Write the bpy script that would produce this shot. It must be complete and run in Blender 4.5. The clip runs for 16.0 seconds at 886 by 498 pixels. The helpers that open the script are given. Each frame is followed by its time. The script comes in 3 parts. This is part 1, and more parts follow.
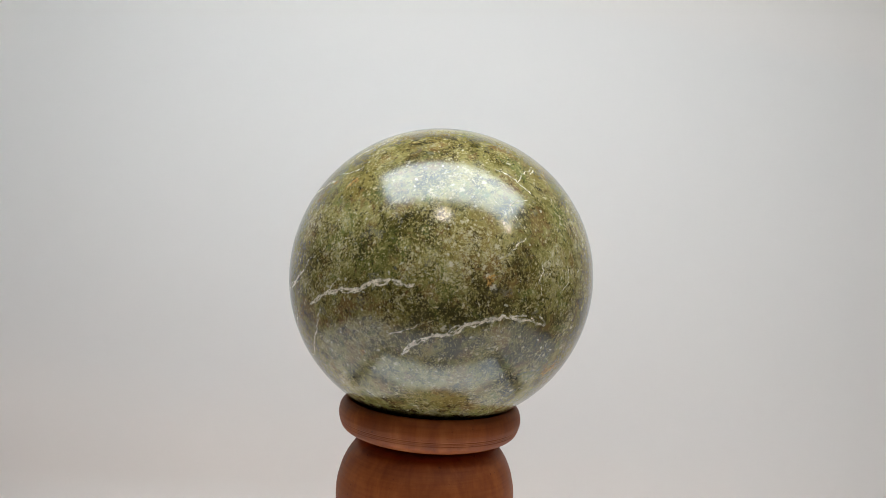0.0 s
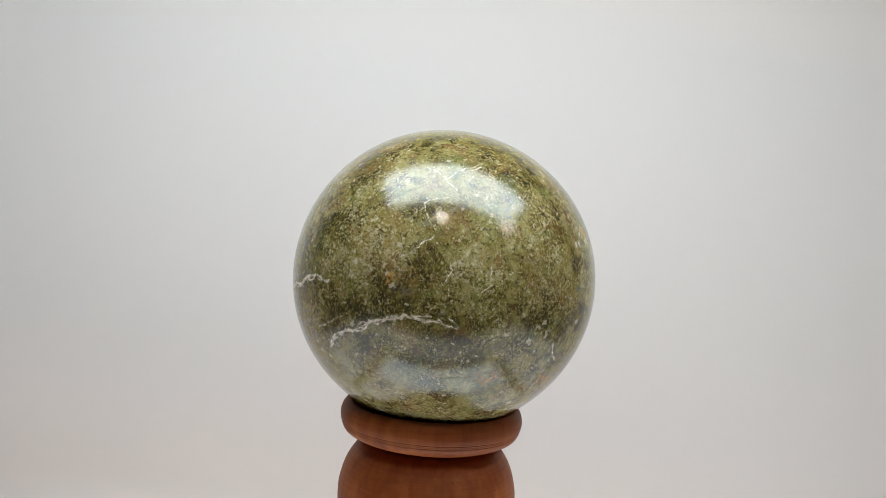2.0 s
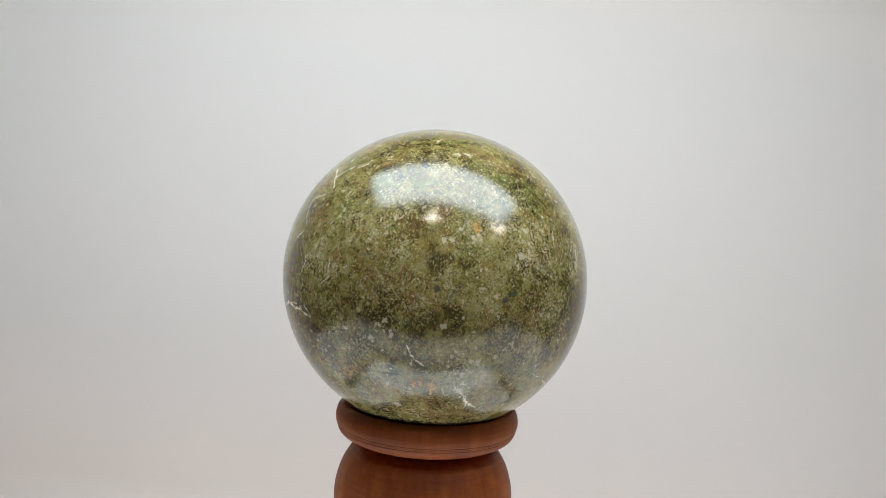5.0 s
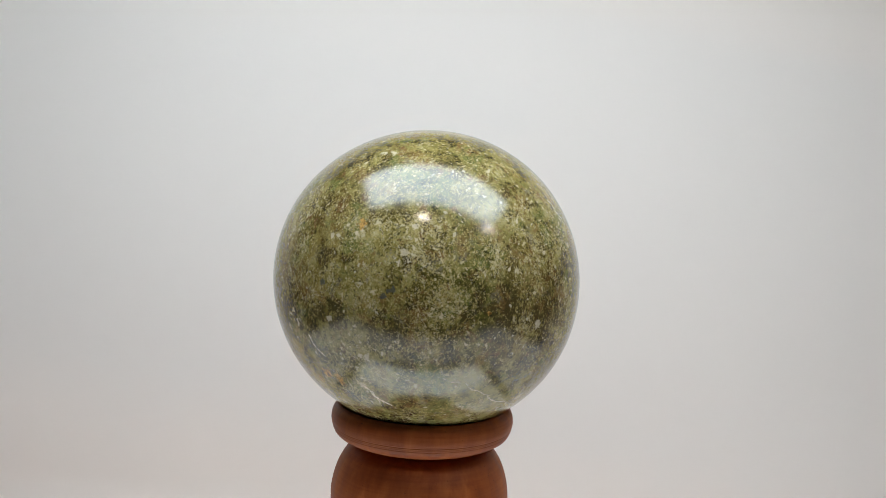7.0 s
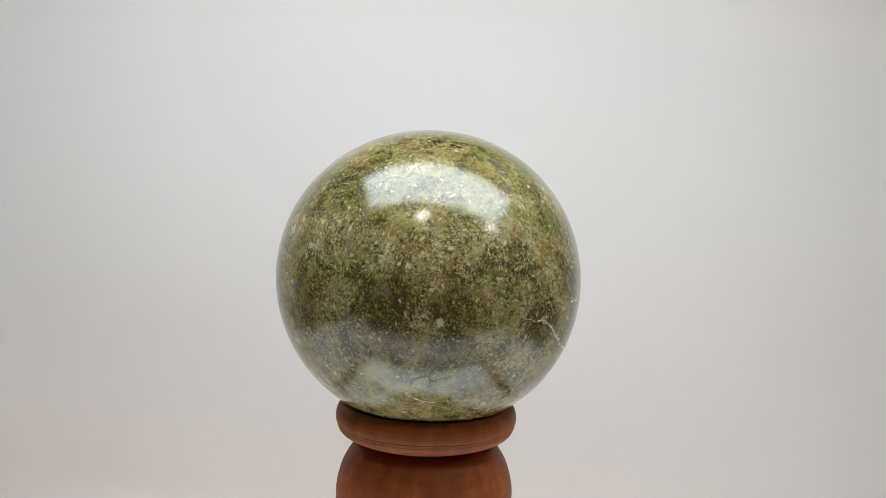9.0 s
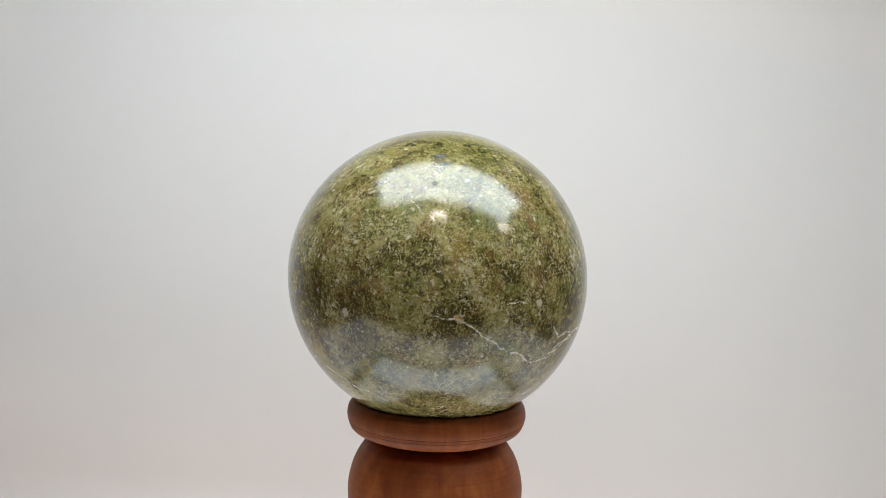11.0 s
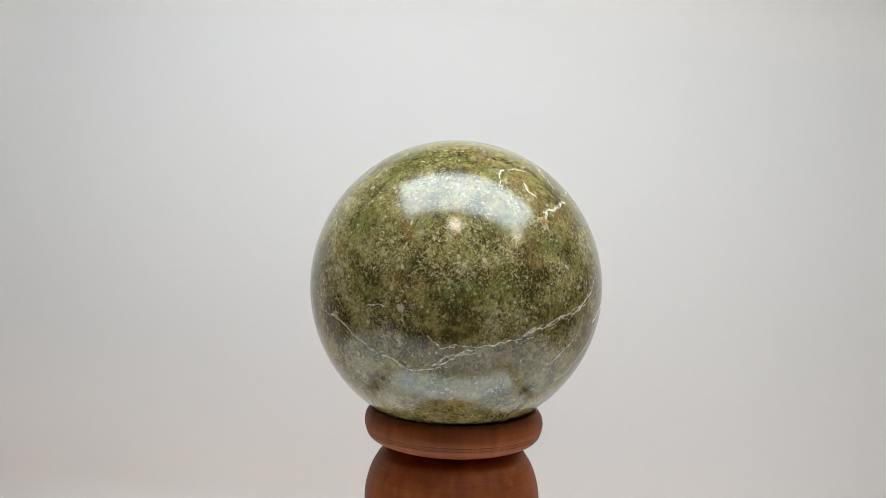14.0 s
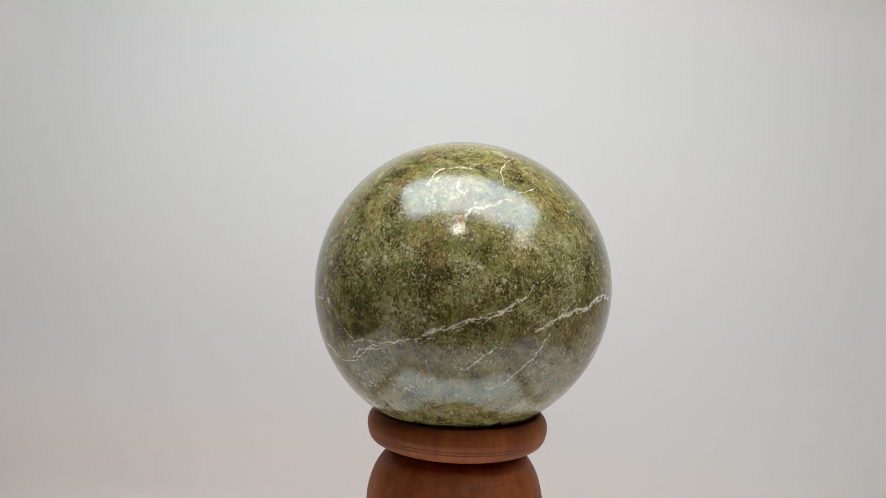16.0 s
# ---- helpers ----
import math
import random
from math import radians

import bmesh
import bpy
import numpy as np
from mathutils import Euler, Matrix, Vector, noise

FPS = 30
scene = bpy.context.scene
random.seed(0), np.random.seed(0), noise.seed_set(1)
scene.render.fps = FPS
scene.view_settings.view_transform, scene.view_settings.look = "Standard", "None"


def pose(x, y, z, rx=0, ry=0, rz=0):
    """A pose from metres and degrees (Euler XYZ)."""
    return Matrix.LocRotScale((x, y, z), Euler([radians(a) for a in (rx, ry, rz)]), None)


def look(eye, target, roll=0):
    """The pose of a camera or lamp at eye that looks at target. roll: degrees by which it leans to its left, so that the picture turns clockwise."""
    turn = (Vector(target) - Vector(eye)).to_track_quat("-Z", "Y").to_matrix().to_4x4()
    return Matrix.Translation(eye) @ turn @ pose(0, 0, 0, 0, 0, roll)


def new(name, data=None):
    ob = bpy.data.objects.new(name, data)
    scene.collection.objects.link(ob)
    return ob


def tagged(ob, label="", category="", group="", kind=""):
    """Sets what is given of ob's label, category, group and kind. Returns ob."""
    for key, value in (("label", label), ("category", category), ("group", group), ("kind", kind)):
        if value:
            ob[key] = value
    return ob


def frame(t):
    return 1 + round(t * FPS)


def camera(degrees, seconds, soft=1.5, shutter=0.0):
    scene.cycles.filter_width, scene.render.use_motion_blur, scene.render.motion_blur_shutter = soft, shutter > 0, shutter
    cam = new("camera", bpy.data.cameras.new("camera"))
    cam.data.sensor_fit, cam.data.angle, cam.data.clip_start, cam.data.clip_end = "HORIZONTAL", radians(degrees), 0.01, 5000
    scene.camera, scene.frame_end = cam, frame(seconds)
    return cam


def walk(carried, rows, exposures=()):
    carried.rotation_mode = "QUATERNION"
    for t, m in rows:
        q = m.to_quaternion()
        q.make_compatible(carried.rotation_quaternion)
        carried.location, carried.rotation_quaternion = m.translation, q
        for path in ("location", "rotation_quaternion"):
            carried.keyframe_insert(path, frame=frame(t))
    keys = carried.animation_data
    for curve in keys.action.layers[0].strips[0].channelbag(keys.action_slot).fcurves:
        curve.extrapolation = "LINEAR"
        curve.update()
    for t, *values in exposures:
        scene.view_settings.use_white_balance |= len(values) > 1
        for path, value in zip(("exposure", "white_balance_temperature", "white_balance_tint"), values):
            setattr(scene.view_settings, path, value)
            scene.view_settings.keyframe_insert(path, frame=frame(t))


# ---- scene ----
# A polished green stone ball on a turned wooden stand turns in front of a white sweep under a light panel.
R = 0.05            # radius of the ball
ZC = 0.945          # height of the ball's centre over the room's floor
TABLE = 0.754       # table top

# seconds, the eye from the ball's centre, and the turn of ball and stand in degrees
PATH = [
    (0, 0.00035, -0.24977, 0.01655, -0.00),
    (0.5, -0.00033, -0.24949, 0.01659, -7.98),
    (1, -0.00037, -0.24971, 0.01588, -16.05),
    (1.5, -0.00118, -0.24895, 0.01687, -24.24),
    (2, -0.00036, -0.24886, 0.01716, -32.53),
    (2.5, -0.00046, -0.24883, 0.01780, -40.78),
    (3, 0.00023, -0.24868, 0.01730, -49.11),
    (3.5, 0.00012, -0.24828, 0.01748, -57.58),
    (4, 0.00100, -0.24744, 0.01739, -66.23),
    (6.5, 0.00318, -0.24686, 0.01737, -110.24),
    (7, 0.00453, -0.24745, 0.01761, -119.23),
    (7.5, 0.00430, -0.24792, 0.01745, -128.27),
    (8, 0.00539, -0.24881, 0.01744, -137.38),
    (8.5, 0.00495, -0.24904, 0.01709, -146.52),
    (9, 0.00430, -0.24963, 0.01731, -155.68),
    (11.5, 0.00093, -0.25444, 0.01659, -201.64),
    (12, 0.00028, -0.25534, 0.01630, -210.83),
    (12.5, -0.00157, -0.25473, 0.01704, -220.05),
    (13, -0.00236, -0.25519, 0.01778, -229.31),
    (13.5, -0.00346, -0.25530, 0.01862, -238.61),
    (14, -0.00510, -0.25540, 0.01963, -247.92),
    (14.5, -0.00613, -0.25627, 0.02001, -257.17),
    (15, -0.00703, -0.25522, 0.02014, -266.27),
    (15.5, -0.00816, -0.25494, 0.02066, -275.32),
    (16, -0.00729, -0.25356, 0.02028, -284.34),
]

cam = camera(62, 16.0, soft=0.85)
walk(cam, [(t, look((x, y, z + ZC), (x, y + 1, z + ZC - 0.0271), 2.62)) for t, x, y, z, turn in PATH],
     exposures=[(0, 0.22), (2, 0.27), (9, 0.26), (11.5, 0.32), (12.5, 0.32), (14.5, 0.24), (16, 0.17)])

# ---- light ----
PANEL = 6.0         # radiance of the panel over the sweep
BULB = 118.0         # radiance of the two ceiling lights in the dim room
PLATE_FILL = 1.75          # radiance added to the platform's front strip, to brighten its reflection
BOARD_FILL = 0.66         # radiance added to the white board under it and to its rear plate

world = bpy.data.worlds.new("world")
world.use_nodes = True
world.node_tree.nodes["Background"].inputs[0].default_value = (0.5, 0.55, 0.6, 1)
world.node_tree.nodes["Background"].inputs[1].default_value = 0.02
scene.world = world


# ---- materials ----
class Mat:
    """A small builder of node materials."""

    def __init__(self, name, rough=0.5, metal=0.0, ior=1.5):
        self.m = bpy.data.materials.new(name)
        self.m.use_nodes = True
        self.t = self.m.node_tree
        self.b = self.t.nodes["Principled BSDF"]
        self.b.inputs["Roughness"].default_value = rough
        self.b.inputs["Metallic"].default_value = metal
        self.b.inputs["IOR"].default_value = ior
        self.co = self.t.nodes.new("ShaderNodeTexCoord").outputs["Object"]

    def link(self, a, b):
        if isinstance(a, (int, float)):
            b.default_value = a
        elif isinstance(a, tuple):
            b.default_value = (*a, 1) if len(b.default_value) == 4 and len(a) == 3 else a
        else:
            self.t.links.new(a, b)

    def scaled(self, sx, sy, sz, co=None):
        n = self.t.nodes.new("ShaderNodeMapping")
        n.inputs["Scale"].default_value = (sx, sy, sz)
        self.link(co or self.co, n.inputs["Vector"])
        return n.outputs[0]

    def noise(self, scale, detail=4.0, rough=0.55, co=None, out="Fac", warp=0.0):
        n = self.t.nodes.new("ShaderNodeTexNoise")
        n.inputs["Scale"].default_value, n.inputs["Detail"].default_value = scale, detail
        n.inputs["Roughness"].default_value, n.inputs["Distortion"].default_value = rough, warp
        self.link(co or self.co, n.inputs["Vector"])
        return n.outputs[out]

    def cells(self, scale, co=None, feature="F1", out="Distance"):
        n = self.t.nodes.new("ShaderNodeTexVoronoi")
        n.feature = feature
        n.inputs["Scale"].default_value = scale
        self.link(co or self.co, n.inputs["Vector"])
        return n.outputs[out]

    def attr(self, name):
        n = self.t.nodes.new("ShaderNodeAttribute")
        n.attribute_name = name
        return n.outputs["Fac"]

    def math(self, op, a, b=0.0, c=0.0):
        n = self.t.nodes.new("ShaderNodeMath")
        n.operation = op
        for v, s in zip((a, b, c), n.inputs):
            self.link(v, s)
        return n.outputs[0]

    def step(self, v, lo, hi, a=0.0, b=1.0):
        n = self.t.nodes.new("ShaderNodeMapRange")
        n.interpolation_type = "SMOOTHSTEP"
        for s, x in zip(n.inputs[:5], (v, lo, hi, a, b)):
            self.link(x, s)
        return n.outputs[0]

    def mix(self, fac, a, b, blend="MIX"):
        n = self.t.nodes.new("ShaderNodeMix")
        n.data_type, n.blend_type = "RGBA", blend
        self.link(fac, n.inputs["Factor"])
        self.link(a, n.inputs[6])
        self.link(b, n.inputs[7])
        return n.outputs[2]

    def ramp(self, v, stops):
        n = self.t.nodes.new("ShaderNodeValToRGB")
        e = n.color_ramp.elements
        while len(e) < len(stops):
            e.new(0.5)
        for s, (p, c) in zip(e, stops):
            s.position, s.color = p, (*c, 1)
        self.link(v, n.inputs[0])
        return n.outputs[0]

    def colour(self, c):
        self.link(c, self.b.inputs["Base Color"])

    def rough(self, v):
        self.link(v, self.b.inputs["Roughness"])

    def bump(self, h, strength, distance):
        n = self.t.nodes.new("ShaderNodeBump")
        n.inputs["Strength"].default_value, n.inputs["Distance"].default_value = strength, distance
        self.link(h, n.inputs["Height"])
        self.link(n.outputs[0], self.b.inputs["Normal"])


def stone_material():
    k = Mat("polished_green_stone", 0.2, 0.0, 1.68)
    wob = k.t.nodes.new("ShaderNodeVectorMath")
    wob.operation = "MULTIPLY_ADD"
    k.link(k.noise(240, 3, 0.6, out="Color"), wob.inputs[0])
    wob.inputs[1].default_value = (0.004, 0.004, 0.004)
    k.link(k.co, wob.inputs[2])
    bent = wob.outputs[0]
    big, mid = k.noise(34, 4, 0.6), k.noise(120, 5, 0.65, warp=0.5)
    patch, fine, grain = k.noise(270, 5, 0.72, bent), k.noise(700, 4, 0.75), k.noise(1700, 3, 0.75)
    tone = k.math("ADD", k.math("MULTIPLY", big, 0.24), k.math("ADD", k.math("MULTIPLY", mid, 0.40), k.math("MULTIPLY", patch, 0.36)))
    c = k.ramp(tone, [(0.40, (0.040, 0.029, 0.009)), (0.455, (0.115, 0.087, 0.021)), (0.50, (0.225, 0.180, 0.052)),
                      (0.55, (0.330, 0.272, 0.096)), (0.63, (0.46, 0.385, 0.19))])
    # brown, ochre, fresh green and mauve-grey clouds
    c = k.mix(k.math("MULTIPLY", k.attr("brown"), k.step(patch, 0.40, 0.58, 0.85, 0.25)), c, (0.165, 0.088, 0.030))
    c = k.mix(k.math("MULTIPLY", k.attr("green"), k.step(patch, 0.40, 0.58, 0.80, 0.25)), c, (0.105, 0.118, 0.026))
    c = k.mix(k.step(k.noise(115, 5, 0.68), 0.52, 0.62, 0, 0.72), c, (0.215, 0.112, 0.042))
    c = k.mix(k.step(k.noise(230, 5, 0.7, k.scaled(0.9, 1.1, 1, bent)), 0.57, 0.66, 0, 0.62), c, (0.190, 0.082, 0.036))
    c = k.mix(k.step(k.noise(95, 4, 0.62, k.scaled(1, 1, 1.2, bent)), 0.53, 0.65, 0, 0.60), c, (0.135, 0.158, 0.044))
    c = k.mix(k.step(k.noise(150, 5, 0.72, k.scaled(1.1, 0.9, 1, bent)), 0.56, 0.65, 0, 0.60), c, (0.215, 0.185, 0.140))
    c = k.mix(k.step(k.noise(160, 5, 0.7, bent), 0.61, 0.69, 0, 0.45), c, (0.19, 0.190, 0.135))
    c = k.mix(k.step(k.noise(62, 4, 0.65, k.scaled(1, 1, 0.8)), 0.55, 0.67, 0, 0.45), c, (0.30, 0.195, 0.045))
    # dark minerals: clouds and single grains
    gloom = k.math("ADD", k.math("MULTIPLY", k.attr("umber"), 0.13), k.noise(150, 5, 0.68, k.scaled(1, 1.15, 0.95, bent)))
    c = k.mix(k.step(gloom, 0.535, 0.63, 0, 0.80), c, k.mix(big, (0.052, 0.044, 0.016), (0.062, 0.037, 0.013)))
    c = k.mix(k.step(fine, 0.46, 0.37, 0, 0.75), c, (0.026, 0.023, 0.012))
    # pale and golden grains of several sizes, in drifts
    drift = k.math("ADD", k.math("MULTIPLY", k.math("SUBTRACT", k.noise(80, 5, 0.7), 0.5), 0.38),
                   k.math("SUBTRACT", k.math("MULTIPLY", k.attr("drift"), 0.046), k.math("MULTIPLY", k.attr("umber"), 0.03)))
    f0 = k.math("ADD", k.noise(1350, 2, 0.6, k.scaled(1.15, 1.15, 0.9)), k.math("MULTIPLY", drift, 0.6))
    f1 = k.math("ADD", k.noise(1000, 3, 0.75, bent), drift)
    f2 = k.math("ADD", k.noise(560, 5, 0.82, bent), drift)
    c = k.mix(k.step(f0, 0.55, 0.60, 0, 0.62), c, k.mix(patch, (0.26, 0.190, 0.050), (0.54, 0.41, 0.15)))
    c = k.mix(k.step(f1, 0.590, 0.640, 0, 0.75), c, k.mix(fine, (0.35, 0.27, 0.10), (0.66, 0.53, 0.29)))
    c = k.mix(k.step(f2, 0.640, 0.680, 0, 0.88), c, k.mix(grain, (0.42, 0.34, 0.19), (0.72, 0.60, 0.40)))
    # curled threads of pale grains, thickest in the drifts
    for scale, wide, sx in ((260, 0.013, 1.0), (430, 0.017, 1.2)):
        curl = k.math("ABSOLUTE", k.math("SUBTRACT", k.noise(scale, 3, 0.75, k.scaled(sx, sx, 1, bent), warp=0.8), 0.5))
        torn = k.math("MULTIPLY", k.step(k.math("ADD", k.noise(560, 3, 0.7), k.math("MULTIPLY", drift, 1.3)), 0.575, 0.64), 0.85)
        c = k.mix(k.math("MULTIPLY", k.step(curl, wide, wide * 0.35), torn), c, k.mix(grain, (0.42, 0.34, 0.20), (0.76, 0.65, 0.46)))
    # single flecks, each its own size and tone
    for scale, least, colours in ((1500, 0.70, ((0.36, 0.27, 0.08), (0.66, 0.52, 0.26))), (900, 0.80, ((0.44, 0.34, 0.16), (0.78, 0.64, 0.42))), (560, 0.93, ((0.48, 0.38, 0.21), (0.80, 0.68, 0.49)))):
        chance = k.math("ADD", k.cells(scale, bent, out="Color"), k.math("MULTIPLY", drift, 2.6))
        fleck = k.math("ADD", k.cells(scale, bent), k.math("MULTIPLY", k.math("SUBTRACT", k.noise(scale * 2.2, 4, 0.8), 0.5), 1.5))
        c = k.mix(k.math("MULTIPLY", k.step(fleck, 0.44, 0.30, 0, 0.88), k.step(chance, least, least + 0.04)), c, k.mix(k.noise(scale * 0.7, 2), *colours))
    speck = k.math("ADD", k.cells(260, bent), k.math("MULTIPLY", k.noise(420, 4), -0.8))
    c = k.mix(k.step(speck, -0.33, -0.36, 0, 0.9), c, (0.60, 0.51, 0.36))
    # rusty patches, pale patches, veins and hairline cracks
    jag = k.math("MULTIPLY", k.math("SUBTRACT", k.noise(1300, 5, 0.85), 0.5), 6.5)
    rag = k.math("MULTIPLY", k.math("SUBTRACT", k.noise(420, 6, 0.78), 0.5), 5.0)
    gap = k.step(k.noise(260, 4, 0.65), 0.38, 0.52)
    pale = k.step(k.math("ADD", k.attr("pale"), rag), 0.75, 0.5)
    c = k.mix(k.math("MULTIPLY", pale, 0.75), c, k.mix(fine, (0.50, 0.40, 0.26), (0.90, 0.78, 0.60)))
    v = k.attr("vein")
    halo = k.math("MULTIPLY", k.step(k.math("ADD", v, k.math("MULTIPLY", rag, 1.6)), 2.0, 1.2), 0.38)
    c = k.mix(halo, c, (0.42, 0.37, 0.25))
    core = k.math("MULTIPLY", k.step(k.math("ADD", v, jag), 1.15, 0.85), k.math("MULTIPLY_ADD", gap, 0.50, 0.50))
    c = k.mix(core, c, k.mix(k.step(fine, 0.40, 0.60), (0.68, 0.54, 0.39), (0.96, 0.83, 0.68)))
    rust = k.step(k.math("ADD", k.attr("rust"), k.math("MULTIPLY", rag, 1.5)), 1.2, 0.8)
    c = k.mix(k.math("MULTIPLY", rust, 0.9), c, k.mix(k.step(fine, 0.42, 0.58), (0.16, 0.075, 0.018), (0.72, 0.38, 0.10)))
    dark = k.step(k.math("ADD", k.attr("dark"), rag), 1.1, 0.6)
    crack = k.step(k.math("ADD", k.attr("crack"), jag), 1.3, 0.6)
    hole = k.math("MAXIMUM", dark, crack)
    c = k.mix(k.math("MULTIPLY", hole, 0.85), c, (0.020, 0.021, 0.012))
    k.colour(c)
    k.rough(k.math("ADD", k.step(fine, 0.3, 0.75, 0.10, 0.18), k.math("MULTIPLY", k.math("MAXIMUM", core, hole), 0.25)))
    relief = k.math("SUBTRACT", k.math("MULTIPLY", grain, 0.16),
                    k.math("ADD", hole, k.math("ADD", k.math("MULTIPLY", core, 0.35), k.math("MULTIPLY", rust, 0.5))))
    k.bump(k.math("ADD", relief, k.math("MULTIPLY", patch, 0.35)), 0.3, 0.0004)
    return k.m


def wood_material():
    k = Mat("turned_red_wood", 0.5, 0.0, 1.36)
    rings = k.noise(40, 5, 0.6, k.scaled(1, 1, 26))
    fibre = k.noise(70, 5, 0.6, k.scaled(3.2, 3.2, 0.5), warp=0.4)
    blot = k.noise(45, 4, 0.55)
    c = k.ramp(k.math("ADD", k.math("MULTIPLY", rings, 0.3), k.math("MULTIPLY", fibre, 0.7)),
               [(0.30, (0.20, 0.040, 0.008)), (0.46, (0.315, 0.072, 0.015)), (0.56, (0.390, 0.098, 0.022)), (0.72, (0.48, 0.142, 0.040))])
    c = k.mix(k.step(blot, 0.42, 0.66, 0, 0.45), c, (0.19, 0.042, 0.012))
    pores = k.step(k.noise(700, 2, 0.5, k.scaled(0.8, 0.8, 1.6)), 0.70, 0.76)
    c = k.mix(k.math("MULTIPLY", pores, 0.5), c, (0.065, 0.018, 0.009))
    k.colour(c)
    k.rough(k.step(fibre, 0.3, 0.7, 0.48, 0.62))
    k.bump(k.math("SUBTRACT", rings, pores), 0.25, 0.0003)
    return k.m


def plain_material(name, base, rough, var=0.06, scale=30, relief=0.05):
    k = Mat(name, rough)
    n = k.math("ADD", k.math("MULTIPLY", k.noise(scale, 4), 0.6), k.math("MULTIPLY", k.noise(scale * 14, 3), 0.4))
    lo, hi = tuple(x * (1 - var) for x in base), tuple(min(1, x * (1 + var)) for x in base)
    k.colour(k.mix(n, lo, hi))
    k.bump(k.noise(scale * 20, 3), relief, 0.0004)
    return k.m


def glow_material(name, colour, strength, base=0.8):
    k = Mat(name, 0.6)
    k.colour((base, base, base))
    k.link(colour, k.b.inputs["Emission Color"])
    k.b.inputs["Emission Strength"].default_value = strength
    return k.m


STONE, WOOD = stone_material(), wood_material()
PAPER = plain_material("white_sweep_paper", (0.928, 0.81, 0.753), 0.75, 0.015, 6, 0.03)
# plain white board; its emission is added to lift the ball's lower reflection
BOARD = glow_material("white_board_added_glow", (0.95, 0.98, 1.0), BOARD_FILL, 0.25)
# emission stands in for lamp light falling on the plate's front strip
ACRYL = glow_material("white_acrylic_added_glow", (0.84, 0.95, 1.0), PLATE_FILL, 0.2)
EDGING = plain_material("dark_edging", (0.018, 0.018, 0.017), 0.5, 0.2, 60)
SHELL = plain_material("grey_metal_housing", (0.30, 0.31, 0.32), 0.4, 0.1, 40)
TOPWOOD = plain_material("dark_table_wood", (0.055, 0.042, 0.034), 0.5, 0.3, 14)
WALLS = plain_material("dim_room_paint", (0.20, 0.195, 0.185), 0.85, 0.06, 3)
FLOORING = plain_material("dark_floor", (0.09, 0.075, 0.06), 0.6, 0.2, 5)
LED = glow_material("lit_panel", (0.78, 0.915, 0.985), PANEL)
LAMP = glow_material("lit_ceiling_light", (1.0, 0.90, 0.74), BULB)


# ---- mesh helpers ----
def mesh_of(name, bm, material, smooth=True):
    me = bpy.data.meshes.new(name)
    bm.to_mesh(me)
    bm.free()
    me.materials.append(material)
    for p in me.polygons:
        p.use_smooth = smooth
    return me


def part(name, bm, material, parent=None, label="", smooth=True):
    ob = new(name, mesh_of(name, bm, material, smooth))
    ob.parent = parent
    if label:
        tagged(ob, label)
    return ob


def box(x0, x1, y0, y1, z0, z1, bevel=0.0):
    bm = bmesh.new()
    bmesh.ops.create_cube(bm, size=1)
    for v in bm.verts:
        v.co = Vector(((x0 + x1) / 2 + v.co.x * (x1 - x0), (y0 + y1) / 2 + v.co.y * (y1 - y0), (z0 + z1) / 2 + v.co.z * (z1 - z0)))
    if bevel:
        bmesh.ops.bevel(bm, geom=bm.edges[:], offset=bevel, segments=2, affect="EDGES", profile=0.6)
    return bm


def smooth_profile(points, per=6):
    """A smooth curve through (radius, height) points."""
    out = []
    for i in range(len(points) - 1):
        p0, p1, p2, p3 = (points[max(0, min(len(points) - 1, i + j))] for j in (-1, 0, 1, 2))
        for s in range(per):
            u = s / per
            out.append(tuple(0.5 * (2 * b + (c - a) * u + (2 * a - 5 * b + 4 * c - d) * u * u + (3 * b - a - 3 * c + d) * u ** 3)
                             for a, b, c, d in zip(p0, p1, p2, p3)))
    return out + [points[-1]]


def turned(profile, m=Matrix(), n=128):
    """A solid turned on the lathe round z, from its top to its bottom, then set by m."""
    bm = bmesh.new()
    loops = [[bm.verts.new(m @ Vector((r * math.cos(a), r * math.sin(a), z))) for a in (2 * math.pi * i / n for i in range(n))]
             for r, z in profile]
    for a, b in zip(loops, loops[1:]):
        for i in range(n):
            bm.faces.new((a[i], b[i], b[(i + 1) % n], a[(i + 1) % n]))
    bm.faces.new(loops[0])
    bm.faces.new(loops[-1][::-1])
    bmesh.ops.recalc_face_normals(bm, faces=bm.faces)
    return bm


